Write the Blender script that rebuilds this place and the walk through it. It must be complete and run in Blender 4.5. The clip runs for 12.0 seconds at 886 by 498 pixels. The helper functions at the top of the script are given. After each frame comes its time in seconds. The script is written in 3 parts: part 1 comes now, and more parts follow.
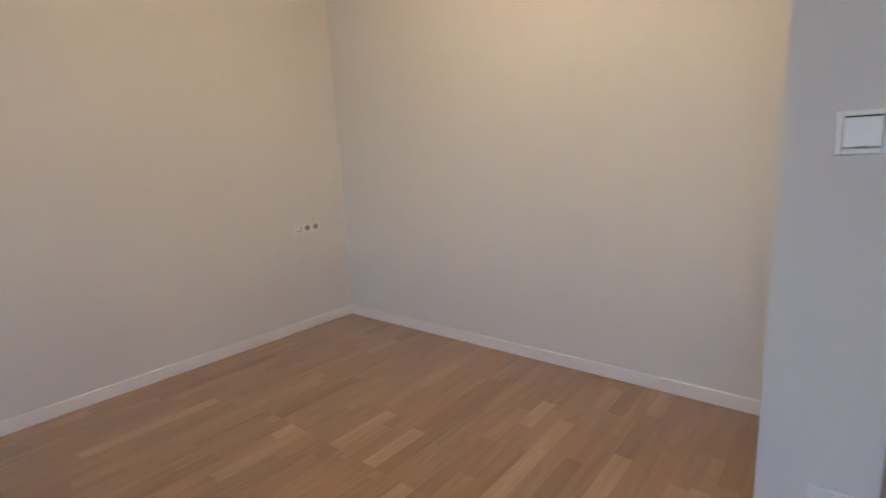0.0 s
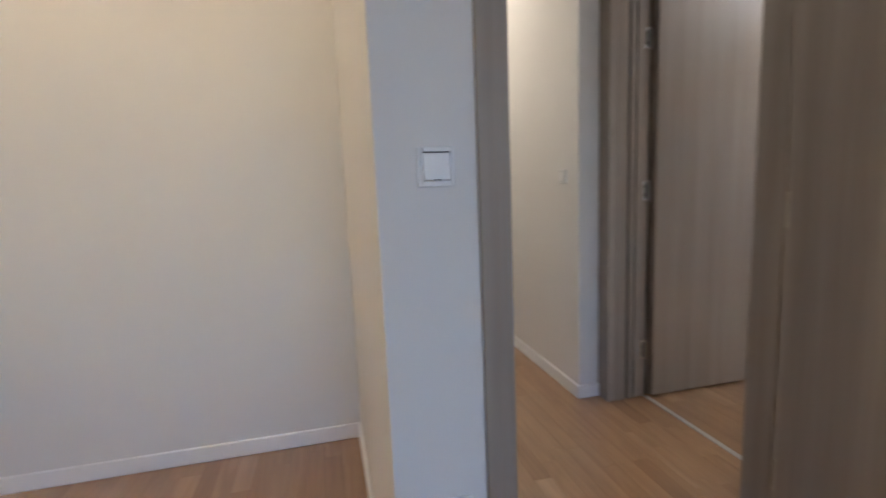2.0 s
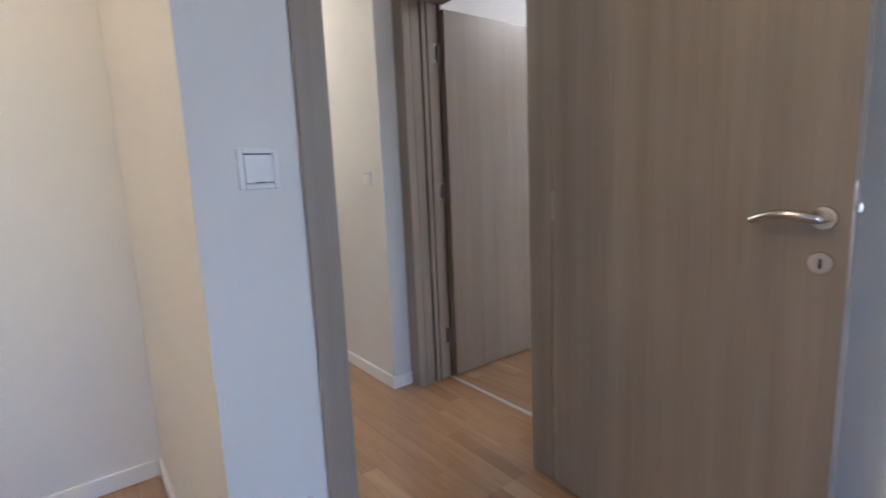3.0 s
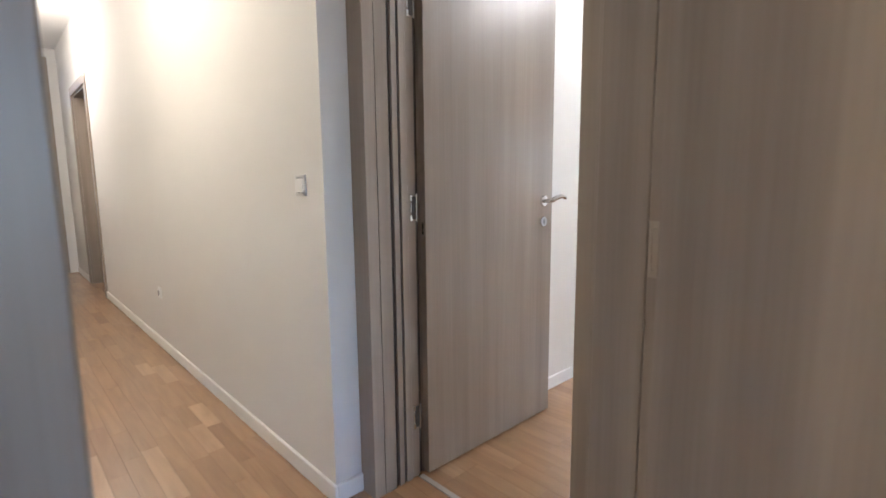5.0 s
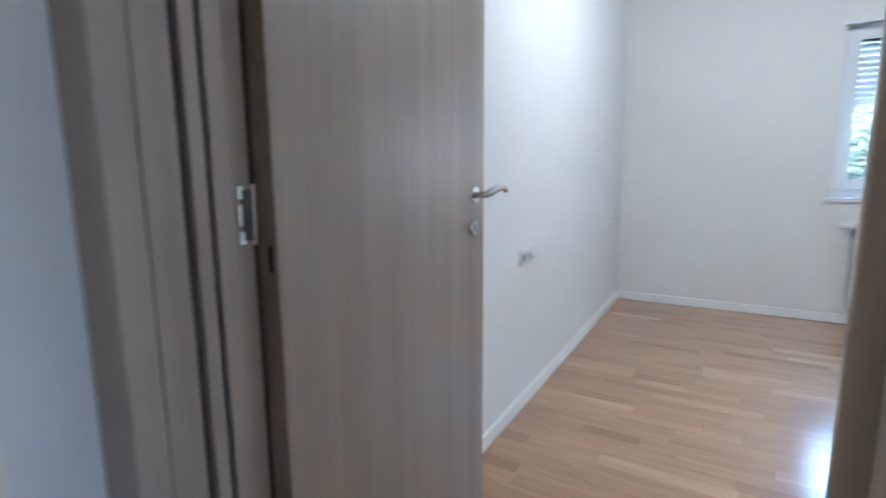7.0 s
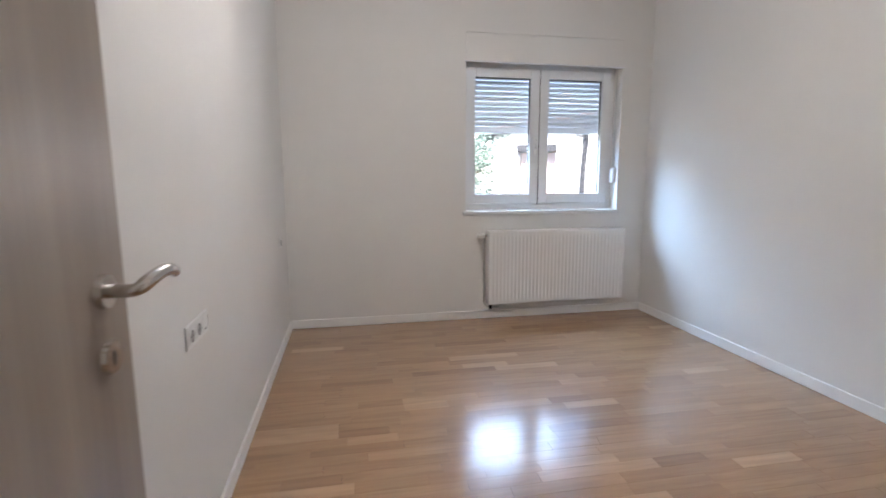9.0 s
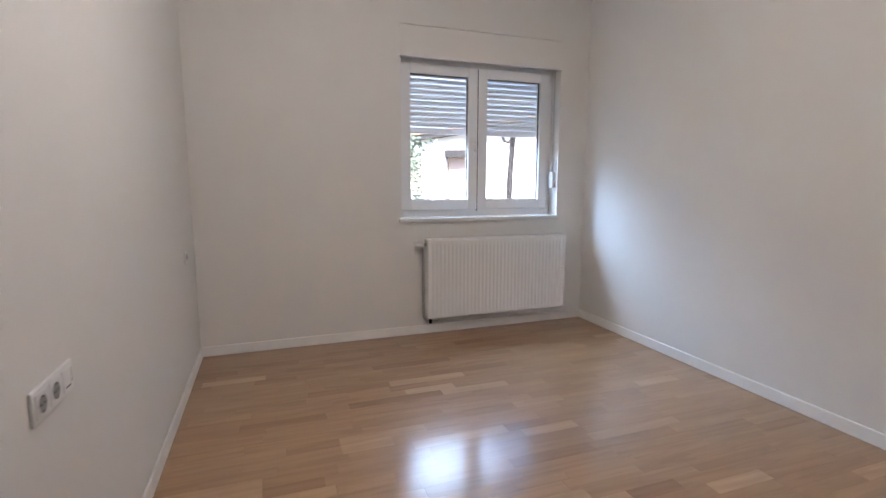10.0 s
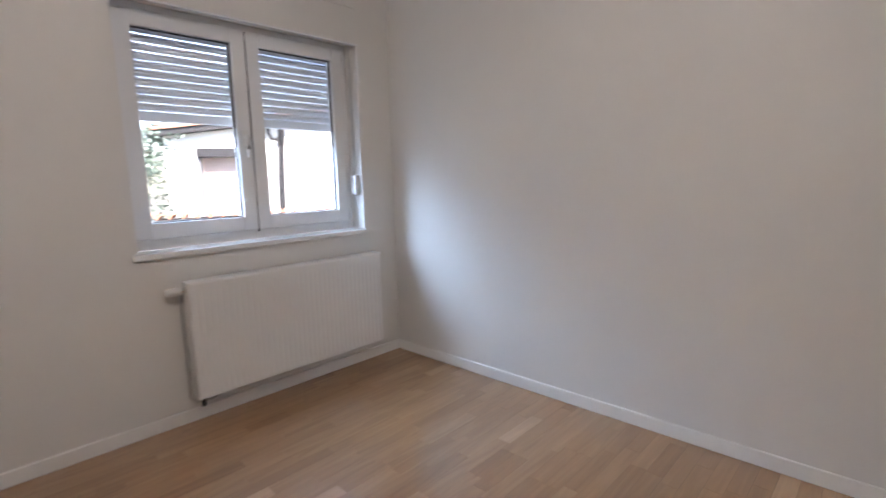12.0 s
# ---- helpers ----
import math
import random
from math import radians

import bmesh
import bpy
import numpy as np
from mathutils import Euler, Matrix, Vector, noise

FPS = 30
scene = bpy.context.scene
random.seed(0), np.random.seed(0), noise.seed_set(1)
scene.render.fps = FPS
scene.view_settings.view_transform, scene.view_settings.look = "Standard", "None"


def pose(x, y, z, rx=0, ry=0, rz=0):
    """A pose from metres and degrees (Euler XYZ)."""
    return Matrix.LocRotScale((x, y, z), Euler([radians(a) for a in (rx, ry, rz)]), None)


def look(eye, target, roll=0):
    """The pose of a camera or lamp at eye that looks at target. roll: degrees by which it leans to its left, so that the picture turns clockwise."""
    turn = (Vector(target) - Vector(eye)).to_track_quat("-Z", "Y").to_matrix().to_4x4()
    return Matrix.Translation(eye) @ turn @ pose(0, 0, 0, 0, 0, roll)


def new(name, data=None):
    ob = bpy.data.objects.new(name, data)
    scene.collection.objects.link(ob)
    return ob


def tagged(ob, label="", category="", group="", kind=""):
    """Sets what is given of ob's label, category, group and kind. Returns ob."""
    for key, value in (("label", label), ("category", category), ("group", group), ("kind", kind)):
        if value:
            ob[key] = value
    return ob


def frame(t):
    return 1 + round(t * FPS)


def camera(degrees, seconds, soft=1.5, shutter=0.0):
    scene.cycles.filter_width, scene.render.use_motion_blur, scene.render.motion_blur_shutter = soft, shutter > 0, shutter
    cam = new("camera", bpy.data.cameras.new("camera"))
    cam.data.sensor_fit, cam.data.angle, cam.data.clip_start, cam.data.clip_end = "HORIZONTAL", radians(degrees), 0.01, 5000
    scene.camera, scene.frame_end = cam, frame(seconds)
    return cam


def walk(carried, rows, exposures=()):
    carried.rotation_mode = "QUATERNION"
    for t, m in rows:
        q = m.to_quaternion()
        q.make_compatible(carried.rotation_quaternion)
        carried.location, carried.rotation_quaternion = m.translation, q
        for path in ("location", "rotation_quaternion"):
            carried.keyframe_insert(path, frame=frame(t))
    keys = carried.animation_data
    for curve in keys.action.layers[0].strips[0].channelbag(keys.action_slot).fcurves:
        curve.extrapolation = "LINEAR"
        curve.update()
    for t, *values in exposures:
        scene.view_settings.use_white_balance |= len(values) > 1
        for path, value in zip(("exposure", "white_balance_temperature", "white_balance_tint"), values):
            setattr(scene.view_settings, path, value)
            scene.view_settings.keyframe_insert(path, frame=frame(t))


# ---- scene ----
cam = camera(84.73, 12.0, shutter=0.5)
EXPO = ((0.0, 3.1, 6500, 16), (1.5, 3.12, 6350, 15), (2.2, 3.22, 5850, 13), (3.2, 3.58, 5650, 13), (5.0, 3.9, 5850, 12), (6.5, 3.6, 5250, 8), (7.6, 3.43, 4880, 3), (9.4, 2.86, 6350, 17), (12.0, 2.58, 6500, 19))
PATH = [
    (0, pose(0.625, 0.539, 1.179, 79.34, 2.79, 39.49)),
    (0.5, pose(0.600, 0.582, 1.172, 79.55, 2.59, 31.27)),
    (1, pose(0.521, 0.655, 1.151, 80.44, 2.70, 17.49)),
    (1.5, pose(0.474, 0.707, 1.155, 81.96, 2.32, 2.94)),
    (2, pose(0.425, 0.746, 1.161, 81.94, 2.39, -13.99)),
    (2.5, pose(0.355, 0.721, 1.163, 81.58, 2.93, -27.73)),
    (3, pose(0.354, 0.726, 1.164, 81.18, 2.40, -37.63)),
    (3.2, pose(0.372, 0.774, 1.157, 80.96, 2.23, -40.24)),
    (4.8, pose(0.787, 1.379, 1.154, 81.73, 1.05, -42.54)),
    (5, pose(0.828, 1.456, 1.159, 82.24, 0.57, -43.09)),
    (5.5, pose(0.938, 1.599, 1.156, 82.63, 0.16, -43.39)),
    (6, pose(1.151, 1.782, 1.145, 82.47, -0.42, -41.62)),
    (6.5, pose(1.295, 1.930, 1.170, 82.23, -0.18, -44.89)),
    (7, pose(1.452, 2.171, 1.133, 81.17, 0.45, -59.95)),
    (7.5, pose(1.559, 2.336, 1.176, 80.93, 0.38, -74.09)),
    (9.5, pose(2.168, 2.479, 1.233, 81.81, -0.03, -106.06)),
    (10, pose(2.341, 2.486, 1.219, 82.09, -0.14, -109.80)),
    (10.5, pose(2.574, 2.407, 1.226, 81.49, 0.07, -113.56)),
    (11, pose(2.796, 2.290, 1.255, 81.33, 0.46, -120.21)),
    (11.5, pose(2.974, 2.237, 1.240, 81.14, 0.70, -127.14)),
    (12, pose(3.276, 2.191, 1.268, 81.67, 1.47, -136.65)),
]
walk(cam, PATH, EXPO)

# ---- world and large lights ----
world = bpy.data.worlds.new("sky")
scene.world = world
world.use_nodes = True
wn = world.node_tree
sky = wn.nodes.new("ShaderNodeTexSky")
sky.sky_type = "NISHITA"
sky.sun_disc = False
sky.sun_elevation, sky.sun_rotation = radians(48), radians(-68)
wn.links.new(sky.outputs[0], wn.nodes["Background"].inputs[0])
wn.nodes["Background"].inputs[1].default_value = 0.15


def lamp(name, kind, m, energy, colour, **more):
    d = bpy.data.lights.new(name, kind)
    d.energy, d.color = energy, colour
    if kind == "AREA":
        d.shape, d.size, d.size_y = "RECTANGLE", more["size"], more["size_y"]
    if kind == "POINT":
        d.shadow_soft_size = more["radius"]
    if kind == "SUN":
        d.angle = radians(more["angle"])
    ob = new(name, d)
    ob.matrix_world = m
    return ob


lamp("sun", "SUN", look((0, 0, 0), (0.62, -0.25, -0.75)), 3.8, (1.0, 0.96, 0.9), angle=1)
# daylight in the opening of the living-room window
lamp("daylight_living", "AREA", look((0.7, -2.72, 1.47), (0.7, 2.0, 1.47)), 0.86, (0.23, 0.36, 1.0), size=1.7, size_y=1.4)
# added fill lamp for the open sky beside the house, falling through the bedroom window
lamp("sky_fill_bedroom", "AREA", look((7.75, 2.75, 3.3), (6.1, 0.75, 1.15)), 80, (0.48, 0.72, 1.0), size=2.1, size_y=2.2)
# added fill lamp for sky over neighbour's roof, through the bedroom window's lower half
lamp("sky_fill_roofline", "AREA", look((8.6, 0.8, 3.4), (6.1, 0.8, 1.1)), 31, (0.55, 0.76, 1.0), size=3.0, size_y=2.0)
# ceiling lamps
lamp("bulb_living", "POINT", pose(-0.55, 1.72, 2.58), 3.1, (1.0, 0.76, 0.44), radius=0.10)
lamp("bulb_hall", "POINT", pose(0.82, 4.2, 2.72), 2.9, (1.0, 0.87, 0.68), radius=0.16)
lamp("bulb_hall_far", "POINT", pose(0.98, 7.4, 2.62), 2.6, (1.0, 0.88, 0.74), radius=0.09)
lamp("bulb_bedroom", "POINT", pose(3.8, 1.9, 2.58), 4.7, (1.0, 0.95, 0.89), radius=0.10)


# ---- materials ----
def material(name):
    m = bpy.data.materials.new(name)
    m.use_nodes = True
    return m, m.node_tree.nodes, m.node_tree.links, m.node_tree.nodes["Principled BSDF"]


def plain(name, colour, rough=0.5, metal=0.0, bump=0.0, scale=200.0, vary=0.06):
    m, n, l, b = material(name)
    b.inputs["Roughness"].default_value, b.inputs["Metallic"].default_value = rough, metal
    geo = n.new("ShaderNodeNewGeometry")
    tex = n.new("ShaderNodeTexNoise")
    tex.inputs["Scale"].default_value, tex.inputs["Detail"].default_value = 2.2, 5.0
    l.new(geo.outputs["Position"], tex.inputs["Vector"])
    ramp = n.new("ShaderNodeValToRGB")
    ramp.color_ramp.elements[0].position, ramp.color_ramp.elements[1].position = 0.3, 0.7
    ramp.color_ramp.elements[0].color = (*[c * (1 - vary) for c in colour], 1)
    ramp.color_ramp.elements[1].color = (*[min(1, c * (1 + vary)) for c in colour], 1)
    l.new(tex.outputs["Fac"], ramp.inputs["Fac"])
    l.new(ramp.outputs["Color"], b.inputs["Base Color"])
    if bump:
        fine = n.new("ShaderNodeTexNoise")
        fine.inputs["Scale"].default_value, fine.inputs["Detail"].default_value = scale, 6.0
        l.new(geo.outputs["Position"], fine.inputs["Vector"])
        bp = n.new("ShaderNodeBump")
        bp.inputs["Strength"].default_value, bp.inputs["Distance"].default_value = bump, 0.002
        l.new(fine.outputs["Fac"], bp.inputs["Height"])
        l.new(bp.outputs["Normal"], b.inputs["Normal"])
    return m


def oak(name, source):
    """Oiled oak parquet; source: where each strip takes its own shade from."""
    m, n, l, b = material(name)
    geo = n.new("ShaderNodeNewGeometry")
    rnd = geo.outputs["Random Per Island"] if source == "island" else n.new("ShaderNodeObjectInfo").outputs["Random"]
    shift = n.new("ShaderNodeCombineXYZ")
    mul = n.new("ShaderNodeMath")
    mul.operation = "MULTIPLY"
    mul.inputs[1].default_value = 37.0
    l.new(rnd, mul.inputs[0])
    l.new(mul.outputs[0], shift.inputs[0])
    l.new(mul.outputs[0], shift.inputs[2])
    add = n.new("ShaderNodeVectorMath")
    l.new(geo.outputs["Position"], add.inputs[0])
    l.new(shift.outputs[0], add.inputs[1])
    mp = n.new("ShaderNodeMapping")
    mp.inputs["Scale"].default_value = (60.0, 2.6, 20.0)
    l.new(add.outputs[0], mp.inputs["Vector"])
    grain = n.new("ShaderNodeTexNoise")
    grain.inputs["Scale"].default_value, grain.inputs["Detail"].default_value, grain.inputs["Distortion"].default_value = 1.0, 7.0, 0.6
    l.new(mp.outputs[0], grain.inputs["Vector"])
    shade = n.new("ShaderNodeValToRGB")
    cr = shade.color_ramp
    cr.elements[0].position, cr.elements[0].color = 0.0, (0.305, 0.163, 0.074, 1)
    cr.elements[1].position, cr.elements[1].color = 1.0, (0.520, 0.330, 0.180, 1)
    e = cr.elements.new(0.14)
    e.color = (0.370, 0.210, 0.099, 1)
    e = cr.elements.new(0.88)
    e.color = (0.415, 0.244, 0.120, 1)
    l.new(rnd, shade.inputs["Fac"])
    gr = n.new("ShaderNodeValToRGB")
    gr.color_ramp.elements[0].position, gr.color_ramp.elements[0].color = 0.34, (0.96, 0.955, 0.945, 1)
    gr.color_ramp.elements[1].position, gr.color_ramp.elements[1].color = 0.72, (1.04, 1.04, 1.04, 1)
    l.new(grain.outputs["Fac"], gr.inputs["Fac"])
    mix = n.new("ShaderNodeMix")
    mix.data_type, mix.blend_type = "RGBA", "MULTIPLY"
    mix.inputs["Factor"].default_value = 1.0
    l.new(shade.outputs["Color"], mix.inputs[6])
    l.new(gr.outputs["Color"], mix.inputs[7])
    mp3 = n.new("ShaderNodeMapping")
    mp3.inputs["Scale"].default_value = (16.0, 1.6, 9.0)
    l.new(add.outputs[0], mp3.inputs["Vector"])
    figure = n.new("ShaderNodeTexNoise")
    figure.inputs["Scale"].default_value, figure.inputs["Detail"].default_value, figure.inputs["Distortion"].default_value = 1.0, 3.0, 1.4
    l.new(mp3.outputs[0], figure.inputs["Vector"])
    fr = n.new("ShaderNodeValToRGB")
    fr.color_ramp.elements[0].position, fr.color_ramp.elements[0].color = 0.32, (0.87, 0.85, 0.83, 1)
    fr.color_ramp.elements[1].position, fr.color_ramp.elements[1].color = 0.62, (1.06, 1.06, 1.06, 1)
    l.new(figure.outputs["Fac"], fr.inputs["Fac"])
    mix2 = n.new("ShaderNodeMix")
    mix2.data_type, mix2.blend_type = "RGBA", "MULTIPLY"
    mix2.inputs["Factor"].default_value = 1.0
    l.new(mix.outputs[2], mix2.inputs[6])
    l.new(fr.outputs["Color"], mix2.inputs[7])
    l.new(mix2.outputs[2], b.inputs["Base Color"])
    big = n.new("ShaderNodeTexNoise")
    big.inputs["Scale"].default_value = 1.7
    l.new(geo.outputs["Position"], big.inputs["Vector"])
    rr = n.new("ShaderNodeMapRange")
    rr.inputs["To Min"].default_value, rr.inputs["To Max"].default_value = 0.34, 0.46
    l.new(big.outputs["Fac"], rr.inputs["Value"])
    l.new(rr.outputs[0], b.inputs["Roughness"])
    b.inputs["Coat Weight"].default_value, b.inputs["Coat Roughness"].default_value = 1.0, 0.17
    b.inputs["Specular IOR Level"].default_value = 0.35
    b.inputs["Coat IOR"].default_value = 1.8
    bp = n.new("ShaderNodeBump")
    bp.inputs["Strength"].default_value, bp.inputs["Distance"].default_value = 0.08, 0.001
    l.new(grain.outputs["Fac"], bp.inputs["Height"])
    l.new(bp.outputs["Normal"], b.inputs["Normal"])
    return m


def laminate(name, dark, light):
    """Grey-brown wood-look foil with long upright grain."""
    m, n, l, b = material(name)
    geo = n.new("ShaderNodeNewGeometry")
    mp = n.new("ShaderNodeMapping")
    mp.inputs["Scale"].default_value = (11.0, 11.0, 0.40)
    l.new(geo.outputs["Position"], mp.inputs["Vector"])
    a = n.new("ShaderNodeTexNoise")
    a.inputs["Scale"].default_value, a.inputs["Detail"].default_value = 1.0, 4.0
    l.new(mp.outputs[0], a.inputs["Vector"])
    mp2 = n.new("ShaderNodeMapping")
    mp2.inputs["Scale"].default_value = (120.0, 120.0, 3.0)
    l.new(geo.outputs["Position"], mp2.inputs["Vector"])
    f = n.new("ShaderNodeTexNoise")
    f.inputs["Scale"].default_value, f.inputs["Detail"].default_value = 1.0, 5.0
    l.new(mp2.outputs[0], f.inputs["Vector"])
    mx = n.new("ShaderNodeMix")
    mx.inputs["Factor"].default_value = 0.24
    l.new(a.outputs["Fac"], mx.inputs[2])
    l.new(f.outputs["Fac"], mx.inputs[3])
    ramp = n.new("ShaderNodeValToRGB")
    ramp.color_ramp.elements[0].position, ramp.color_ramp.elements[0].color = 0.30, (*dark, 1)
    ramp.color_ramp.elements[1].position, ramp.color_ramp.elements[1].color = 0.70, (*light, 1)
    l.new(mx.outputs[0], ramp.inputs["Fac"])
    l.new(ramp.outputs["Color"], b.inputs["Base Color"])
    b.inputs["Roughness"].default_value = 0.36
    bp = n.new("ShaderNodeBump")
    bp.inputs["Strength"].default_value, bp.inputs["Distance"].default_value = 0.10, 0.001
    l.new(f.outputs["Fac"], bp.inputs["Height"])
    l.new(bp.outputs["Normal"], b.inputs["Normal"])
    return m


def clear_glass(name, tint=(1, 1, 1), rough=0.0):
    m, n, l, b = material(name)
    b.inputs["Base Color"].default_value = (*tint, 1)
    b.inputs["Transmission Weight"].default_value = 1.0
    b.inputs["Roughness"].default_value, b.inputs["IOR"].default_value = rough, 1.45
    return m


PAINT = plain("wall_paint", (0.76, 0.745, 0.715), 0.75, bump=0.22, scale=160, vary=0.012)
CEIL = plain("ceiling_paint", (0.82, 0.81, 0.79), 0.85, bump=0.15, scale=140, vary=0.012)
SKIRT = plain("skirting_white", (0.87, 0.86, 0.84), 0.35, vary=0.01)
PLASTIC = plain("white_plastic", (0.80, 0.80, 0.785), 0.30, vary=0.01)
PVC = plain("window_pvc", (0.83, 0.84, 0.85), 0.25, vary=0.01)
ENAMEL = plain("radiator_enamel", (0.84, 0.83, 0.81), 0.28, vary=0.01)
GROOVE_SHADE = plain("groove_shade", (0.085, 0.070, 0.060), 0.6)
RUBBER = plain("black_rubber", (0.015, 0.015, 0.016), 0.6)
HOLE = plain("dark_hole", (0.02, 0.02, 0.02), 0.7)
STEEL = plain("satin_nickel", (0.62, 0.60, 0.57), 0.24, 1.0, vary=0.03)
CHROME = plain("zinc_plate", (0.72, 0.72, 0.71), 0.20, 1.0, vary=0.04)
BRONZE = plain("dark_bronze", (0.10, 0.092, 0.085), 0.45, 0.5, vary=0.1)
FOIL = laminate("door_foil", (0.254, 0.208, 0.168), (0.368, 0.311, 0.257))
SLAT = plain("shutter_slat", (0.74, 0.78, 0.83), 0.45, vary=0.03)
OAK_ONE = oak("oak_strip", "object")
OAK_REST = oak("oak_strips", "island")
JOINT = plain("floor_joint", (0.10, 0.06, 0.035), 0.8)
GLASS = clear_glass("window_glass")
FROST = clear_glass("frosted_glass", (0.075, 0.095, 0.13), 0.5)
RENDER_W = plain("house_plaster", (0.78, 0.76, 0.72), 0.9, bump=0.5, scale=60, vary=0.06)
TILE = plain("terracotta", (0.42, 0.20, 0.12), 0.8, bump=0.4, scale=80, vary=0.25)
GUTTER = plain("dark_metal", (0.016, 0.015, 0.016), 0.6, vary=0.2)
REDBLIND = plain("reddish_blind", (0.50, 0.40, 0.36), 0.7, vary=0.1)
BARK = plain("bark", (0.10, 0.075, 0.05), 0.9, bump=0.6, scale=40, vary=0.25)
LEAF = plain("leaf_green", (0.105, 0.145, 0.110), 0.7, vary=0.25)
EARTH = plain("ground_soil", (0.16, 0.15, 0.11), 0.95, bump=0.5, scale=12, vary=0.3)
STONE = plain("garden_wall_stone", (0.42, 0.40, 0.36), 0.9, bump=0.5, scale=30, vary=0.15)


# ---- mesh tools ----
def box(bm, x0, x1, y0, y1, z0, z1, bevel=0.0, seg=1):
    m = Matrix.LocRotScale(((x0 + x1) / 2, (y0 + y1) / 2, (z0 + z1) / 2), None, (abs(x1 - x0), abs(y1 - y0), abs(z1 - z0)))
    r = bmesh.ops.create_cube(bm, size=1.0, matrix=m)
    if bevel:
        es = list({e for v in r["verts"] for e in v.link_edges})
        bmesh.ops.bevel(bm, geom=es, offset=bevel, segments=seg, affect="EDGES", profile=0.5)


def rod(bm, a, b, r0, r1=None, n=16):
    a, b = Vector(a), Vector(b)
    q = (b - a).to_track_quat("Z", "Y")
    bmesh.ops.create_cone(bm, cap_ends=True, segments=n, radius1=r0, radius2=r0 if r1 is None else r1, depth=(b - a).length,
                          matrix=Matrix.LocRotScale((a + b) / 2, q, None))


def tube(bm, pts, radii, n=12, flat=1.0):
    """A rounded bar through pts; flat squeezes it upright."""
    rings = []
    for i, p in enumerate(pts):
        a, b = Vector(pts[max(i - 1, 0)]), Vector(pts[min(i + 1, len(pts) - 1)])
        q = (b - a).to_track_quat("Z", "Y").to_matrix()
        ring = []
        for k in range(n):
            t = 2 * math.pi * k / n
            o = q @ Vector((math.cos(t) * radii[i], math.sin(t) * radii[i], 0))
            o.z *= flat
            ring.append(bm.verts.new(Vector(p) + o))
        rings.append(ring)
    for r, s in zip(rings, rings[1:]):
        for k in range(n):
            bm.faces.new((r[k], r[(k + 1) % n], s[(k + 1) % n], s[k]))
    bm.faces.new(rings[0][::-1])
    bm.faces.new(rings[-1])
    bmesh.ops.recalc_face_normals(bm, faces=bm.faces)


def mesh_of(name, bm, mat, smooth=False):
    me = bpy.data.meshes.new(name)
    bm.to_mesh(me)
    bm.free()
    me.materials.append(mat)
    if smooth:
        for p in me.polygons:
            p.use_smooth = True
        me.set_sharp_from_angle(angle=radians(40))
    return me


def part(name, bm, mat, parent=None, label="", smooth=False):
    ob = new(name, mesh_of(name, bm, mat, smooth))
    if parent is not None:
        ob.parent = parent
    return tagged(ob, label)


def thing(name, label, category, group="", m=None, kind=""):
    ob = new(name)
    ob.empty_display_size = 0.05
    if m is not None:
        ob.matrix_world = m
    return tagged(ob, label, category, group, kind)


def slab(name, spans, mat, label, category="wall"):
    """A piece of the setting out of butted blocks."""
    bm = bmesh.new()
    for s in spans:
        box(bm, *s)
    return tagged(part(name, bm, mat), label, category, kind="structure")


# ---- plan ----
AX0, AX1, AY0, AY1, AYB = -2.336, 1.80, -2.60, 1.650, 2.904   # living room and its alcove
SX = 0.523                                                     # alcove side of the stub wall
HX0, HX1, HY0, HY1 = 0.655, 1.658, 1.93, 9.65                  # hall
BX0, BX1, BY0, BY1 = 2.01, 5.980, -0.145, 2.967                  # bedroom
REC = 1.81                                                     # recessed face with the bedroom door
D1A, D1B = 0.783, 1.675                                         # living-room door, clear
D2A, D2B = 2.050, 2.84                                         # bedroom door, clear
DH = 2.03
CA, CH, CB = 2.73, 2.91, 2.712
WY0, WY1, WZ0, WZ1 = 0.130, 1.515, 0.933, 2.165                 # bedroom window
TOP = 3.2
LO = -0.1

slab("wall_living_west", [(AX0 - 0.2, AX0, AY0 - 0.3, AYB + 0.2, LO, TOP)], PAINT, "smooth cream-white painted wall of the living room")
slab("wall_alcove_back", [(AX0, SX, AYB, AYB + 0.2, LO, TOP)], PAINT, "smooth cream-white painted back wall of the alcove")
slab("wall_stub", [(SX, D1A - 0.03, AY1, HY0, LO, TOP), (SX, HX0, HY0, HY1 + 0.2, LO, TOP)], PAINT, "white painted wall end between alcove and hall door")
slab("wall_living_door", [(D1A - 0.03, D1B + 0.07, AY1, HY0, DH + 0.03, TOP), (D1B + 0.07, AX1, AY1, HY0, LO, TOP)], PAINT, "white painted wall over the living-room doorway")
slab("wall_between_rooms", [(AX1, BX0, AY0 - 0.3, AY1, LO, TOP), (AX1, REC, AY1, HY0, LO, TOP), (REC, BX0, AY1, D2A - 0.03, LO, TOP),
                            (REC, BX0, D2A - 0.03, D2B + 0.03, DH + 0.03, TOP), (REC, BX0, D2B + 0.03, 2.93, LO, TOP)], PAINT, "white painted wall with the bedroom doorway")
slab("wall_hall_east", [(HX1, BX0, 2.93, 3.4, LO, TOP), (HX1, 1.90, 3.4, 7.58, LO, TOP), (HX1, 1.90, 7.58, 8.545, 2.19, TOP), (HX1, 1.90, 8.545, HY1, LO, TOP)], PAINT,
     "long white painted hall wall")
slab("wall_hall_end", [(HX0, 0.70, HY1, HY1 + 0.2, LO, TOP), (1.55, 1.90, HY1, HY1 + 0.2, LO, TOP), (0.70, 1.55, HY1, HY1 + 0.2, 2.79, TOP)], PAINT, "white wall round the entrance door")
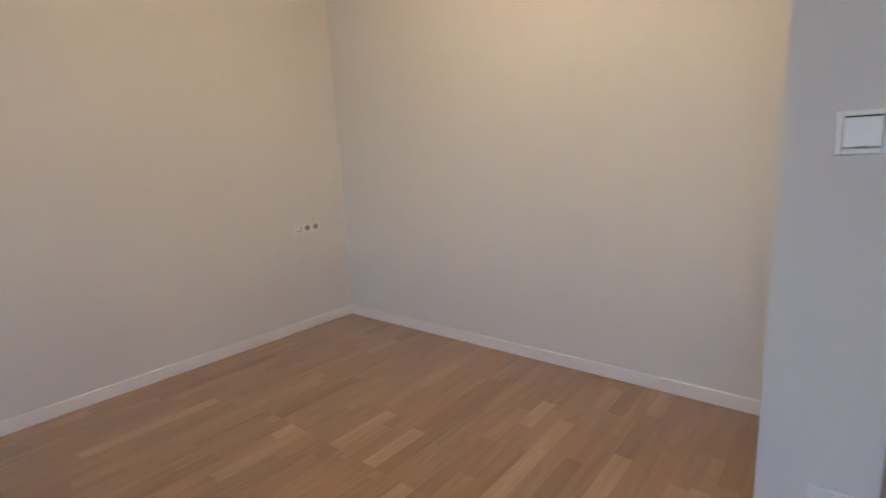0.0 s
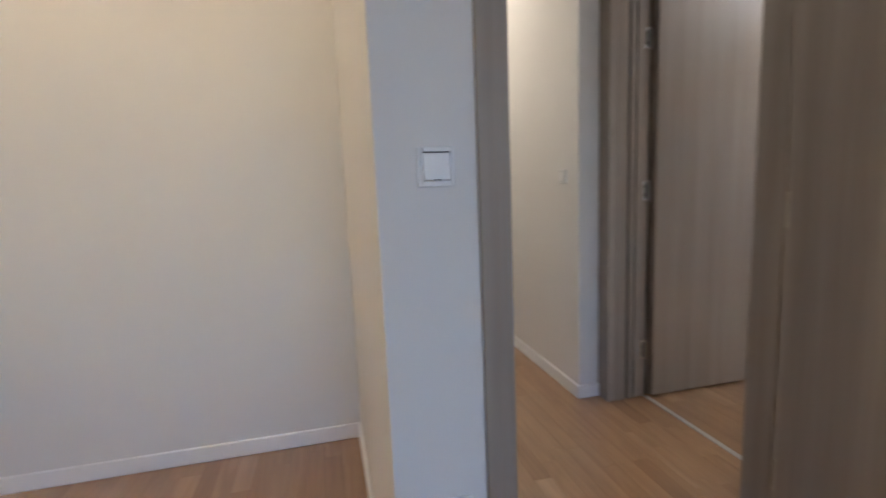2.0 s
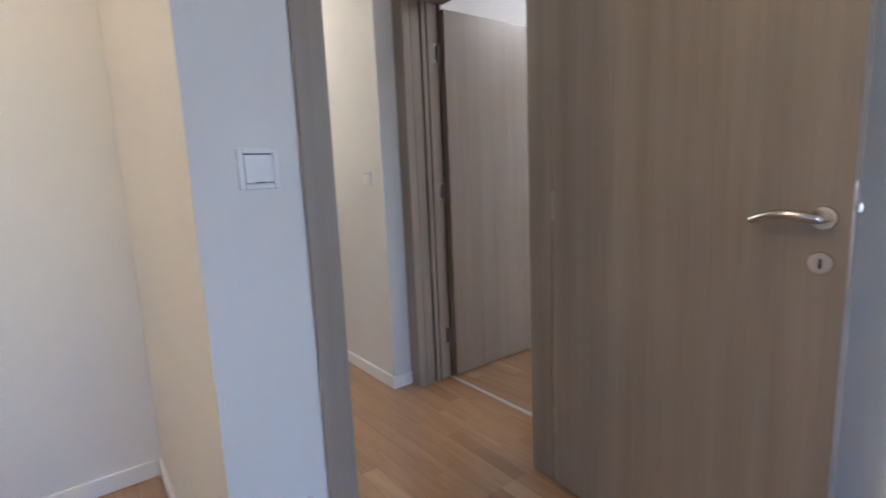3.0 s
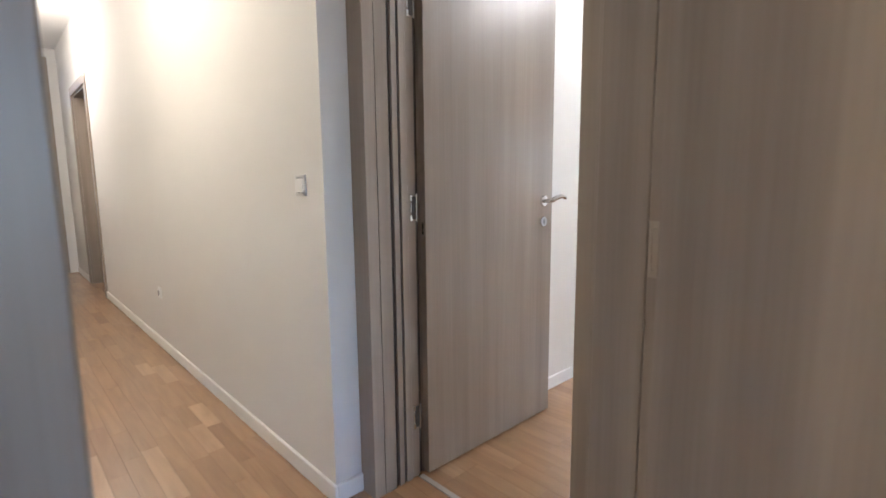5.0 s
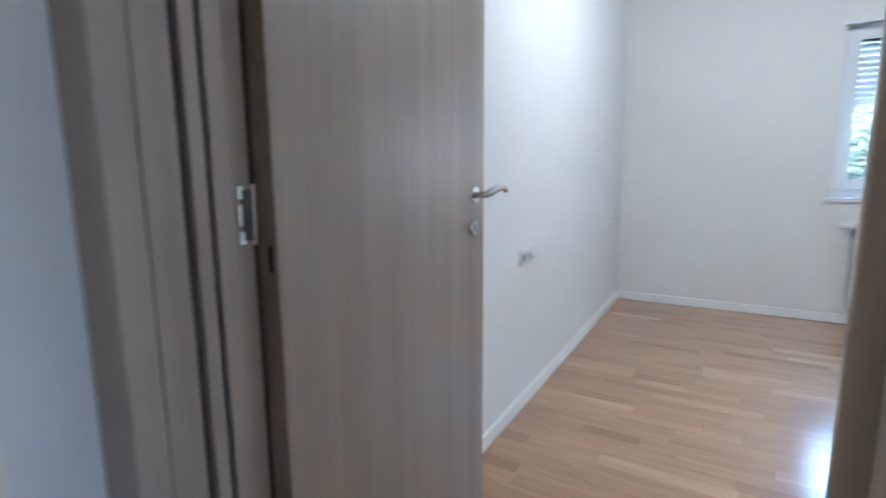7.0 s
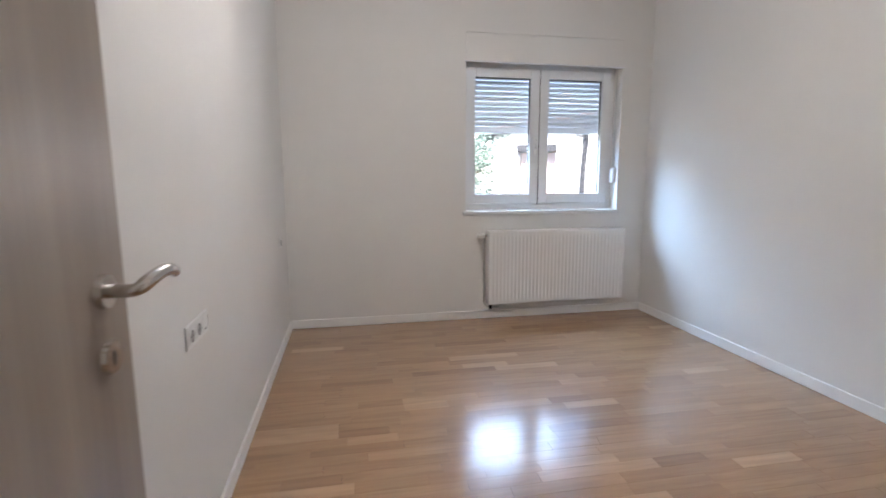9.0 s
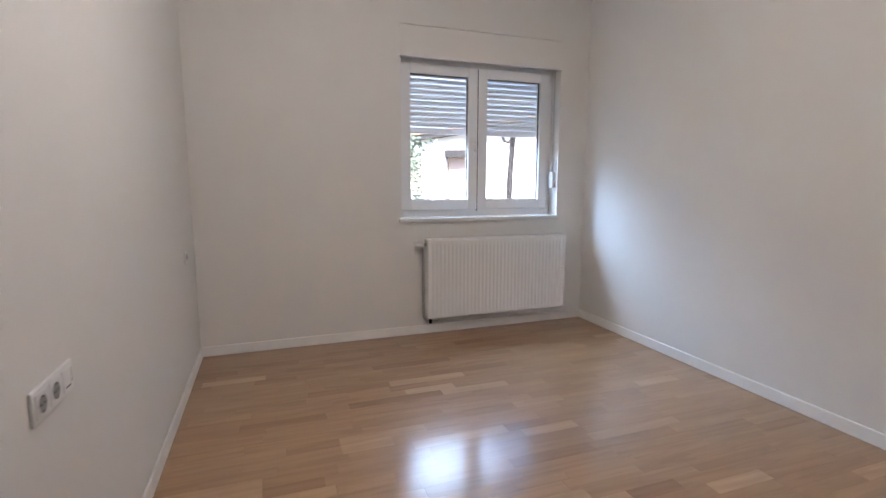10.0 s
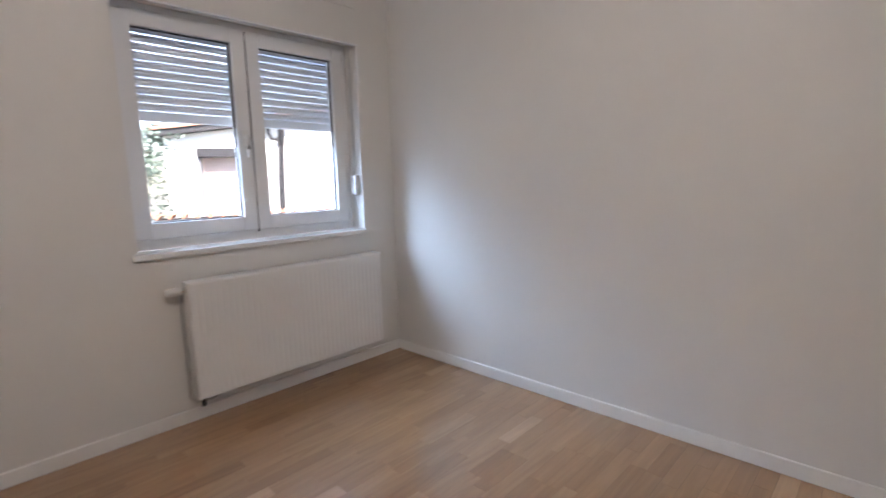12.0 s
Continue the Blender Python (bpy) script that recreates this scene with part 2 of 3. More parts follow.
slab("wall_bedroom_north", [(BX0, BX1 + 0.35, BY1, BY1 + 0.25, LO, TOP)], PAINT, "smooth white painted bedroom wall")
slab("wall_bedroom_south", [(BX0, BX1 + 0.35, BY0 - 0.25, BY0, LO, TOP)], PAINT, "smooth white painted bedroom wall beside the window")
slab("wall_bedroom_window", [(BX1, BX1 + 0.34, BY0, WY0, LO, TOP), (BX1, BX1 + 0.34, WY1, BY1, LO, TOP), (BX1, BX1 + 0.34, WY0, WY1, LO, WZ0 - 0.03),
                             (BX1, BX1 + 0.34, WY0, WY1, 2.37, TOP)], PAINT, "white painted window wall of the bedroom")
slab("wall_living_south", [(AX0, -0.2, AY0 - 0.3, AY0, LO, TOP), (1.6, AX1, AY0 - 0.3, AY0, LO, TOP), (-0.2, 1.6, AY0 - 0.3, AY0, LO, 0.75), (-0.2, 1.6, AY0 - 0.3, AY0, 2.2, TOP)],
     PAINT, "white painted wall with the living-room window opening")
slab("ceiling_living", [(AX0 - 0.1, AX1, AY0 - 0.2, AY1, CA, CA + 0.12), (AX0 - 0.1, SX, AY1, AYB + 0.1, CA, CA + 0.12)], CEIL, "white painted ceiling", "ceiling")
slab("ceiling_hall", [(SX, AX1 + 0.1, HY0 - 0.02, HY1 + 0.1, CH, CH + 0.12)], CEIL, "white painted hall ceiling", "ceiling")
slab("ceiling_bedroom", [(BX0 - 0.05, BX1 + 0.1, BY0 - 0.1, BY1 + 0.1, CB, CB + 0.12)], CEIL, "white painted bedroom ceiling", "ceiling")
slab("roof_slab", [(-2.9, 6.5, -3.0, 9.8, TOP, TOP + 0.2)], CEIL, "concrete slab over the flat", "slab")
# unseen box added behind the entrance door to block light leaking round its leaf
slab("entrance_light_block", [(0.5, 1.95, 10.0, 10.1, LO, 2.30), (0.5, 1.95, 9.86, 10.0, 2.24, 2.30), (0.5, 0.6, 9.86, 10.0, LO, 2.24), (1.85, 1.95, 9.86, 10.0, LO, 2.24)], PAINT, "unseen added wall that blocks sky light behind the entrance door")
# unseen walls added to close off the space behind the hall's side door
slab("side_door_backing", [(1.90, 2.6, 7.2, 7.3, LO, TOP), (1.90, 2.6, 8.8, 8.9, LO, TOP), (2.6, 2.7, 7.2, 8.9, LO, TOP)], PAINT, "unseen plain wall added behind the side door")


def skirting(name, runs):
    """Runs along x or y: (axis, at, side, from, to)."""
    bm = bmesh.new()
    for axis, at, side, a, b in runs:
        t0, t1 = (at, at + side * 0.013) if side > 0 else (at + side * 0.013, at)
        if axis == "x":
            box(bm, a, b, t0, t1, 0.0005, 0.071, 0.003)
        else:
            box(bm, t0, t1, a, b, 0.0005, 0.071, 0.003)
    return tagged(part(name, bm, SKIRT), "low white skirting board along the wall", "skirting", kind="structure")


skirting("baseboard_living", [("y", AX0, 1, AY0, AYB), ("x", AYB, -1, AX0 + 0.013, SX), ("y", SX, -1, AY1, AYB - 0.013), ("y", AX1, -1, AY0, AY1)])
skirting("baseboard_hall", [("y", HX1, -1, 2.93 - 0.013, 7.49), ("y", HX1, -1, 8.632, HY1), ("x", 2.93, -1, HX1, REC), ("y", HX0, 1, HY0, HY1)])
skirting("baseboard_bedroom", [("x", BY1, -1, BX0, BX1), ("y", BX1, -1, BY0, BY1 - 0.013), ("x", BY0, 1, BX0, BX1 - 0.013), ("y", BX0, 1, BY0, D2A - 0.08)])


# ---- doors ----
def lever(parent, x, z, side, y0, way, reach=0.125, bow=0.008, arch=0.013):
    """Rosette, lever and key plate on a leaf that lies along local x; y0 is its face, side the way out of it, way the lever's way along x."""
    bm = bmesh.new()
    rod(bm, (x, y0, z), (x, y0 + side * 0.009, z), 0.026, 0.024, 28)
    ros = part("rosette", bm, STEEL, parent, "round satin nickel rosette", True)
    bm = bmesh.new()
    pts, rad = [], []
    for i in range(15):
        u = i / 14
        if u < 0.25:
            p = (x, y0 + side * (0.006 + 0.040 * u / 0.25), z)
        else:
            v = (u - 0.25) / 0.75
            p = (x + way * reach * v, y0 + side * (0.046 + bow * math.sin(v * (3.1 if bow < 0.01 else 1.7))), z + arch * math.sin(v * (math.pi if bow < 0.01 else 2.3)) - 0.006 * v)
        pts.append(p)
        rad.append(0.0100 if u < 0.3 else 0.0122 - 0.0030 * u)
    tube(bm, pts, rad, 14)
    part("lever", bm, STEEL, ros, "curved satin nickel lever", True)
    bm = bmesh.new()
    rod(bm, (x, y0, z - 0.098), (x, y0 + side * 0.007, z - 0.098), 0.025, 0.023, 28)
    key = part("key_plate", bm, STEEL, parent, "round key plate with a keyhole", True)
    bm = bmesh.new()
    box(bm, x - 0.0045, x + 0.0045, *sorted((y0 + side * 0.003, y0 + side * 0.0078)), z - 0.111, z - 0.087, 0.003, 2)
    part("keyhole", bm, HOLE, key)


def hinge(parent, x, y, z, lx, fy):
    """A sunk hinge in the rabbet: plate on the jamb, knuckle, plate on the leaf edge."""
    bm = bmesh.new()
    for dz in (-0.048, 0.026):
        box(bm, x + min(0, lx * 0.012), x + max(0, lx * 0.012), y - 0.002, y + 0.002, z + dz, z + dz + 0.022, 0.0008)
    box(bm, x + lx * 0.004 - 0.003, x + lx * 0.004 + 0.003, y - 0.002, y + 0.002, z - 0.018, z + 0.018, 0.0008)
    h = part("hinge", bm, CHROME, parent, "zinc-plated hinge")
    bm = bmesh.new()
    rod(bm, (x + lx * 0.031, y, z - 0.05), (x + lx * 0.031, y, z + 0.05), 0.0045, n=14)
    part("knuckle", bm, CHROME, h, "", True)
    bm = bmesh.new()
    box(bm, x + lx * 0.018 - 0.010, x + lx * 0.018 + 0.010, y - 0.0026, y + 0.0012, z - 0.042, z + 0.042, 0.001)
    part("hinge_plate", bm, BRONZE, h, "dull dark hinge plate")


def leaf(name, m, width, label, back, z, way, reach, bow, arch):
    """A door leaf from its hinge edge along local +x, 40 mm thick from y=0 towards +y; back: the lever's distance from the free edge, z its height, way the way it points."""
    t = thing(name, label, "door", "", m)
    bm = bmesh.new()
    box(bm, 0.0, width, 0.0, 0.040, 0.008, 2.005, 0.0025, 2)
    part("panel", bm, FOIL, t, "flush panel with grey-brown upright wood grain")
    lever(t, width - back, z, -1, 0.0, way, reach, bow, arch)
    lever(t, width - back, z, 1, 0.040, way, reach, bow, arch)
    bm = bmesh.new()
    box(bm, width - 0.0005, width + 0.0015, 0.009, 0.031, z - 0.15, z + 0.08, 0.0005)
    fp = part("lock_plate", bm, CHROME, t, "narrow steel lock plate")
    bm = bmesh.new()
    box(bm, width + 0.001, width + 0.011, 0.013, 0.027, z + 0.012, z + 0.034, 0.003)
    part("latch", bm, CHROME, fp)
    return t


# bedroom door: frame
frame2 = thing("door_2", "grey-brown wood-grain door frame of the bedroom doorway", "door frame", kind="structure")
for y0, y1, proud in ((D2B, 2.93, 0.043), (1.935, D2A, 0.014)):
    bm = bmesh.new()
    box(bm, REC - proud, REC + 0.004, y0, y1, 0.0, DH + 0.09, 0.003, 2)
    part("casing", bm, FOIL, frame2, "flat casing board")
bm = bmesh.new()
box(bm, REC - 0.030, REC + 0.004, D2A, D2B, DH, DH + 0.09, 0.003, 2)
part("casing_head", bm, FOIL, frame2)
# the deepest jamb grooves are coloured dark brown to stand for their shade
for y, s in ((D2B, 1), (D2A, -1)):
    for a, b, d in ((REC + 0.005, 1.868, 0.0), (1.868, 1.885, 0.014), (1.885, 1.909, 0.002), (1.909, 1.920, 0.013), (1.920, 1.950, 0.003), (1.950, 1.990, 0.010), (1.990, 2.022, 0.022)):
        bm = bmesh.new()
        box(bm, a, b, *sorted((y + s * d, y + s * 0.0295)), 0.0, DH + 0.02, 0.0015 if d < 0.01 else 0)
        part("jamb_strip" if a > 1.86 else "jamb", bm, FOIL if d < 0.0125 else GROOVE_SHADE, frame2)
bm = bmesh.new()
box(bm, REC + 0.005, 2.022, D2A, D2B, DH, DH + 0.0295, 0.002)
part("head_jamb", bm, FOIL, frame2)
for y0, y1 in ((D2B + 0.012, 2.93), (1.95, D2A + 0.014)):
    bm = bmesh.new()
    box(bm, BX0 + 0.0005, BX0 + 0.016, y0, y1, 0.0, DH + 0.09, 0.003, 2)
    part("inner_casing", bm, FOIL, frame2)
for z in (0.25, 1.068, 1.786):
    hinge(frame2, 1.963, D2B + 0.009, z, 1, -1)
bm = bmesh.new()
box(bm, 1.976, 2.000, D2A, D2B, -0.002, 0.004, 0.0015)
part("threshold_strip", bm, plain("brushed_aluminium", (0.52, 0.50, 0.47), 0.5, 0.5), frame2, "flat metal transition strip on the floor")
leaf("bedroom_door", pose(2.013, 2.821, 0, 0, 0, -0.05), 0.813, "open grey-brown wood-grain door leaf with satin lever handle", 0.072, 1.070, 1, 0.074, 0.026, 0.024)

# living-room door: frame and leaf
frame1 = thing("door_1", "grey-brown wood-grain door frame of the living-room doorway", "door frame", kind="structure")
for x0, x1, in ((0.718, D1A), (D1B + 0.052, AX1 - 0.016)):
    bm = bmesh.new()
    box(bm, x0, x1, AY1 - 0.014, AY1 - 0.0005, 0.0, DH + 0.085, 0.003, 2)
    part("casing", bm, FOIL, frame1, "flat casing board")
bm = bmesh.new()
box(bm, D1A, D1B + 0.052, AY1 - 0.014, AY1 - 0.0005, DH, DH + 0.085, 0.003, 2)
part("casing_head", bm, FOIL, frame1)
bm = bmesh.new()
box(bm, D1A - 0.0295, D1A + 0.003, AY1, 1.895, 0.0, DH + 0.02, 0.002)
part("jamb", bm, FOIL, frame1)
bm = bmesh.new()
box(bm, D1A - 0.0295, 0.866, 1.8955, HY0 + 0.004, 0.0, DH + 0.02, 0.003)
part("jamb_stop", bm, FOIL, frame1)
for a, b, d in ((AY1, 1.812, 0.046), (1.812, 1.8335, 0.036), (1.8335, HY0 + 0.004, 0.0)):
    bm = bmesh.new()
    box(bm, D1B + d, D1B + 0.0695, a, b, 0.0, DH + 0.02, 0.0015)
    part("jamb_strip", bm, FOIL, frame1)
bm = bmesh.new()
box(bm, D1A + 0.004, D1B + 0.035, AY1, HY0 + 0.003, DH + 0.0005, DH + 0.0292, 0.002)
part("head_jamb", bm, FOIL, frame1)
for x0, x1 in ((HX0 + 0.016, 0.858), (D1B + 0.01, REC - 0.016)):
    bm = bmesh.new()
    box(bm, x0, x1, HY0 + 0.0045, HY0 + 0.016, 0.0, DH + 0.085, 0.003, 2)
    part("hall_casing", bm, FOIL, frame1)
dl2 = bpy.data.objects["bedroom_door"]
bm = bmesh.new()
box(bm, -0.0015, 0.0005, 0.008, 0.020, 0.965, 1.012, 0.0004)
kp = part("edge_plate", bm, CHROME, dl2, "small steel plate in the hinge edge")
bm = bmesh.new()
rod(bm, (-0.0022, 0.014, 0.974), (-0.001, 0.014, 0.974), 0.004, n=14)
box(bm, -0.0022, -0.001, 0.0125, 0.0155, 0.99, 1.006)
part("screw_hole", bm, HOLE, kp)
leaf("living_room_door", pose(1.6622, 1.809, 0, 0, 0, -92.4), 0.805, "open grey-brown wood-grain door leaf with satin lever handle", 0.047, 1.036, -1, 0.125, 0.008, 0.013)

# rebated hinge edge of that leaf, with flat hinges let into it
dl1 = bpy.data.objects["living_room_door"]
bm = bmesh.new()
box(bm, -0.0222, -0.0005, 0.0085, 0.038, 0.008, 2.005, 0.002, 2)
lip = part("edge_lip", bm, FOIL, dl1, "recessed lip along the hinge edge")
DULL = plain("dull_brass", (0.46, 0.40, 0.33), 0.5, 0.5)
for z in (0.25, 1.040, 1.786):
    bm = bmesh.new()
    for x0, x1, z0, z1 in ((-0.0190, -0.0135, -0.050, 0.050), (-0.0135, -0.0015, 0.037, 0.050), (-0.0135, -0.0015, -0.050, -0.037)):
        box(bm, x0, x1, 0.0055, 0.0088, z + z0, z + z1, 0.0006)
    box(bm, -0.0135, -0.0015, 0.0074, 0.0086, z - 0.037, z + 0.037)
    part("hinge", bm, DULL, lip, "flat dull metal hinge")


# entrance door at the hall's end, with a glazed light over it
ent = thing("door_entrance", "closed grey-brown entrance door with a blue-lit glass transom", "door", kind="structure")
EY = 9.64
for x0, x1, z0, z1 in ((0.655, 0.745, 0, 2.80), (1.475, 1.560, 0, 2.80), (0.745, 1.475, 2.71, 2.80), (0.745, 1.475, 2.195, 2.275)):
    bm = bmesh.new()
    box(bm, x0, x1, EY - 0.02, EY + 0.06, z0, z1, 0.004, 2)
    part("door_frame", bm, FOIL, ent)
bm = bmesh.new()
box(bm, 0.748, 1.472, EY, EY + 0.045, 0.0005, 2.192, 0.003, 2)
part("door_leaf", bm, FOIL, ent, "flush leaf with upright wood grain")
for x0, x1, z0, z1 in ((0.745, 0.765, 2.275, 2.71), (1.455, 1.475, 2.275, 2.71), (0.765, 1.455, 2.275, 2.293), (0.765, 1.455, 2.692, 2.71)):
    bm = bmesh.new()
    box(bm, x0, x1, EY, EY + 0.04, z0, z1, 0.003)
    part("transom_frame", bm, FOIL, ent)
bm = bmesh.new()
box(bm, 0.765, 1.455, EY + 0.015, EY + 0.021, 2.293, 2.692)
part("transom_pane", bm, FROST, ent, "frosted pane glowing blue with daylight").visible_shadow = False

# side door in the hall
side = thing("door_3", "grey-brown door frame in the hall with a shaded lining", "door", kind="structure")
for y0, y1, z0, z1 in ((7.492, 7.585, 0, 2.275), (8.540, 8.630, 0, 2.275), (7.585, 8.540, 2.185, 2.275)):
    bm = bmesh.new()
    box(bm, HX1 - 0.015, HX1 + 0.004, y0, y1, z0, z1, 0.003, 2)
    part("casing", bm, FOIL, side)
for y0, y1 in ((7.581, 7.603), (8.522, 8.544)):
    bm = bmesh.new()
    box(bm, HX1 + 0.004, 1.899, y0, y1, 0, 2.18, 0.002)
    part("jamb", bm, FOIL, side)
bm = bmesh.new()
box(bm, HX1 + 0.004, 1.899, 7.603, 8.522, 2.165, 2.189, 0.002)
part("head_jamb", bm, FOIL, side)
bm = bmesh.new()
box(bm, 1.85, 1.89, 7.605, 8.520, 0.006, 2.163, 0.002)
part("door_leaf", bm, FOIL, side)


# ---- switches and sockets ----
def rocker(m, name="light_switch"):
    """A one-gang rocker in its frame; local x across, y out of the wall, z up."""
    t = thing(name, "square white plastic light switch on the wall", "light switch", "light switches", m)
    bm = bmesh.new()
    for x0, x1, z0, z1 in ((-0.0365, -0.0265, -0.0375, 0.0375), (0.0265, 0.0365, -0.0375, 0.0375), (-0.0265, 0.0265, 0.0272, 0.0375), (-0.0265, 0.0265, -0.0375, -0.0265)):
        box(bm, x0, x1, 0.0, 0.009, z0, z1, 0.0018)
    part("surround", bm, PLASTIC, t)
    bm = bmesh.new()
    box(bm, -0.0258, 0.0258, 0.001, 0.011, -0.0258, 0.0250, 0.002, 2)
    bmesh.ops.rotate(bm, verts=bm.verts, cent=(0, 0.004, 0), matrix=Matrix.Rotation(radians(4.5), 3, "X"))
    part("rocker", bm, PLASTIC, t)
    bm = bmesh.new()
    box(bm, -0.008, 0.008, 0.008, 0.0125, -0.0255, -0.0235)
    part("marking", bm, HOLE, t, "small dark indicator slot")
    # near-black bar in place of the shade in the gap
    bm = bmesh.new()
    box(bm, -0.0235, 0.0235, 0.004, 0.0086, 0.0254, 0.0270)
    part("rocker_gap", bm, HOLE, t, "dark strip standing for the shade in the gap over the rocker")
    return t


def socket_insert(t, x):
    bm = bmesh.new()
    rod(bm, (x, 0.004, 0), (x, 0.0115, 0), 0.0225, n=32)
    well = part("socket_face", bm, PLASTIC, t, "", True)
    bm = bmesh.new()
    # flat disc whose grey stands for the shade inside the socket's well
    rod(bm, (x, 0.0113, 0), (x, 0.0118, 0), 0.0195, n=32)
    part("socket_well", bm, plate_shade, well, "flat grey disc standing for the shaded round well")
    for dx, dz, r in ((-0.0095, 0, 0.0028), (0.0095, 0, 0.0028), (0, 0.0165, 0.003), (0, -0.0165, 0.003)):
        bm = bmesh.new()
        rod(bm, (x + dx, 0.0116, dz), (x + dx, 0.0124, dz), r, n=12)
        part("contact_hole", bm, HOLE, well)


# grey that carries the shade of the socket wells
plate_shade = plain("socket_well_shade", (0.28, 0.28, 0.27), 0.35, vary=0.02)


def socket(m, modules=1, blank=()):
    t = thing("wall_socket", "white plastic wall socket" if modules == 1 else "white three-gang socket plate on the wall", "socket", "wall sockets", m)
    w = 0.071 * modules + (0.003 if modules == 1 else 0.008)
    bm = bmesh.new()
    box(bm, -w / 2, w / 2, 0.0, 0.008, -0.0375, 0.0375, 0.0022, 2)
    part("plate", bm, PLASTIC, t)
    for k in range(modules):
        x = (k - (modules - 1) / 2) * 0.071
        bm = bmesh.new()
        box(bm, x - 0.0275, x + 0.0275, 0.003, 0.0105, -0.0275, 0.0275, 0.0015)
        part("insert", bm, PLASTIC, t)
        if k in blank:
            bm = bmesh.new()
            box(bm, x - 0.014, x + 0.014, 0.0100, 0.0109, -0.0205, -0.0170, 0.0004)
            box(bm, x - 0.0225, x - 0.0205, 0.0100, 0.0109, -0.016, 0.020, 0.0004)
            part("data_slot", bm, HOLE, t, "narrow dark slots of the data cover")
        else:
            socket_insert(t, x)
    return t


# local y out of the wall: turned by rz
rocker(pose(0.637, AY1, 1.187, 0, 0, 180))
socket(pose(0.648, AY1, 0.470, 0, 0, 180))
socket(pose(AX0, 2.560, 0.735, 0, 0, -90), 3, (2,))
rocker(pose(HX1, 3.085, 1.155, 0, 0, 90))
socket(pose(HX1, 5.275, 0.412, 0, 0, 90))
socket(pose(3.625, BY1, 0.747, 0, 0, 180), 3, (0,))
socket(pose(5.571, BY1, 0.765, 0, 0, 180))
rocker(pose(HX1, 9.45, 1.75, 0, 0, 90))


# ---- bedroom window ----
win = thing("window_1", "white two-sash plastic window with a half-lowered roller shutter", "window", kind="structure")
FX0, FX1 = 6.100, 6.170
MY = 0.8318
for y0, y1, z0, z1 in ((WY0, WY0 + 0.045, WZ0, WZ1), (WY1 - 0.045, WY1, WZ0, WZ1), (WY0 + 0.045, WY1 - 0.045, WZ0, WZ0 + 0.064), (WY0 + 0.045, WY1 - 0.045, WZ1 - 0.045, WZ1)):
    bm = bmesh.new()
    box(bm, FX0 + 0.012, FX1, y0, y1, z0, z1, 0.003, 2)
    part("window_frame", bm, PVC, win)
for y0, y1 in ((0.171, 0.829), (0.8345, 1.487)):
    sash = thing("sash", "white sash with one clear pane", "")
    sash.parent = win
    del sash["label"]
    z0, z1, w = 0.990, 2.131, 0.081
    for a, b, c, d in ((y0, y0 + w, z0, z1), (y1 - w, y1, z0, z1), (y0 + w, y1 - w, z0, z0 + w), (y0 + w, y1 - w, z1 - w, z1)):
        bm = bmesh.new()
        box(bm, FX0 - 0.006, FX1 - 0.012, a, b, c, d, 0.004, 2)
        part("sash_bar", bm, PVC, sash)
    for a, b, c, d in ((y0 + w, y0 + w + 0.005, z0 + w, z1 - w), (y1 - w - 0.005, y1 - w, z0 + w, z1 - w), (y0 + w, y1 - w, z0 + w, z0 + w + 0.005), (y0 + w, y1 - w, z1 - w - 0.005, z1 - w)):
        bm = bmesh.new()
        box(bm, FX0 + 0.016, FX0 + 0.034, a, b, c, d)
        part("gasket", bm, RUBBER, sash, "thin black glazing gasket")
    bm = bmesh.new()
    box(bm, FX0 + 0.022, FX0 + 0.028, y0 + w, y1 - w, z0 + w, z1 - w)
    part("pane", bm, GLASS, sash).visible_shadow = False
bm = bmesh.new()
box(bm, FX0 - 0.0055, FX1 - 0.014, MY - 0.0026, MY + 0.0026, WZ0 + 0.045, WZ1 - 0.045)
part("meeting_seal", bm, RUBBER, win, "dark seal between the sashes")
bm = bmesh.new()
box(bm, FX0 - 0.016, FX0 - 0.0032, MY + 0.042 - 0.016, MY + 0.042 + 0.016, 1.485, 1.570, 0.003, 2)
tube(bm, [(FX0 - 0.014, MY + 0.042, 1.535), (FX0 - 0.035, MY + 0.042, 1.535), (FX0 - 0.045, MY + 0.042, 1.52), (FX0 - 0.046, MY + 0.042, 1.46), (FX0 - 0.044, MY + 0.042, 1.415)],
     [0.011, 0.012, 0.014, 0.013, 0.010], 12)
part("window_handle", bm, PLASTIC, win, "white window handle turned down", True)
for y in (0.164, 1.493):
    for z in (1.035, 2.085):
        bm = bmesh.new()
        rod(bm, (FX0 - 0.006, y, z - 0.032), (FX0 - 0.006, y, z + 0.032), 0.0065, n=12)
        part("sash_hinge", bm, PLASTIC, win, "small white sash hinge", True)
bm = bmesh.new()
box(bm, BX1 - 0.028, FX0 + 0.012, WY0 - 0.004, WY1 + 0.022, WZ0 - 0.030, WZ0, 0.004, 2)
part("window_sill", bm, plain("sill_stone", (0.76, 0.76, 0.75), 0.22, vary=0.05), win, "white sill board")
bm = bmesh.new()
box(bm, BX1 - 0.006, BX1 + 0.014, WY0, WY1, 2.150, 2.367, 0.004, 2)
box(bm, FX0 + 0.012, BX1 + 0.335, WY0, WY1, WZ1 + 0.001, 2.366)
part("shutter_box", bm, PAINT, win, "painted cover of the shutter box")
# paler than the box: light bounced up from the sill is put into its colour
bm = bmesh.new()
box(bm, BX1 + 0.0145, FX0 + 0.011, WY0, WY1, 2.1655, 2.366)
part("soffit", bm, SKIRT, win, "underside of the shutter box, whitened for light bounced off the sill")
# added white strip drawing the bright line of bounced light under the cover
bm = bmesh.new()
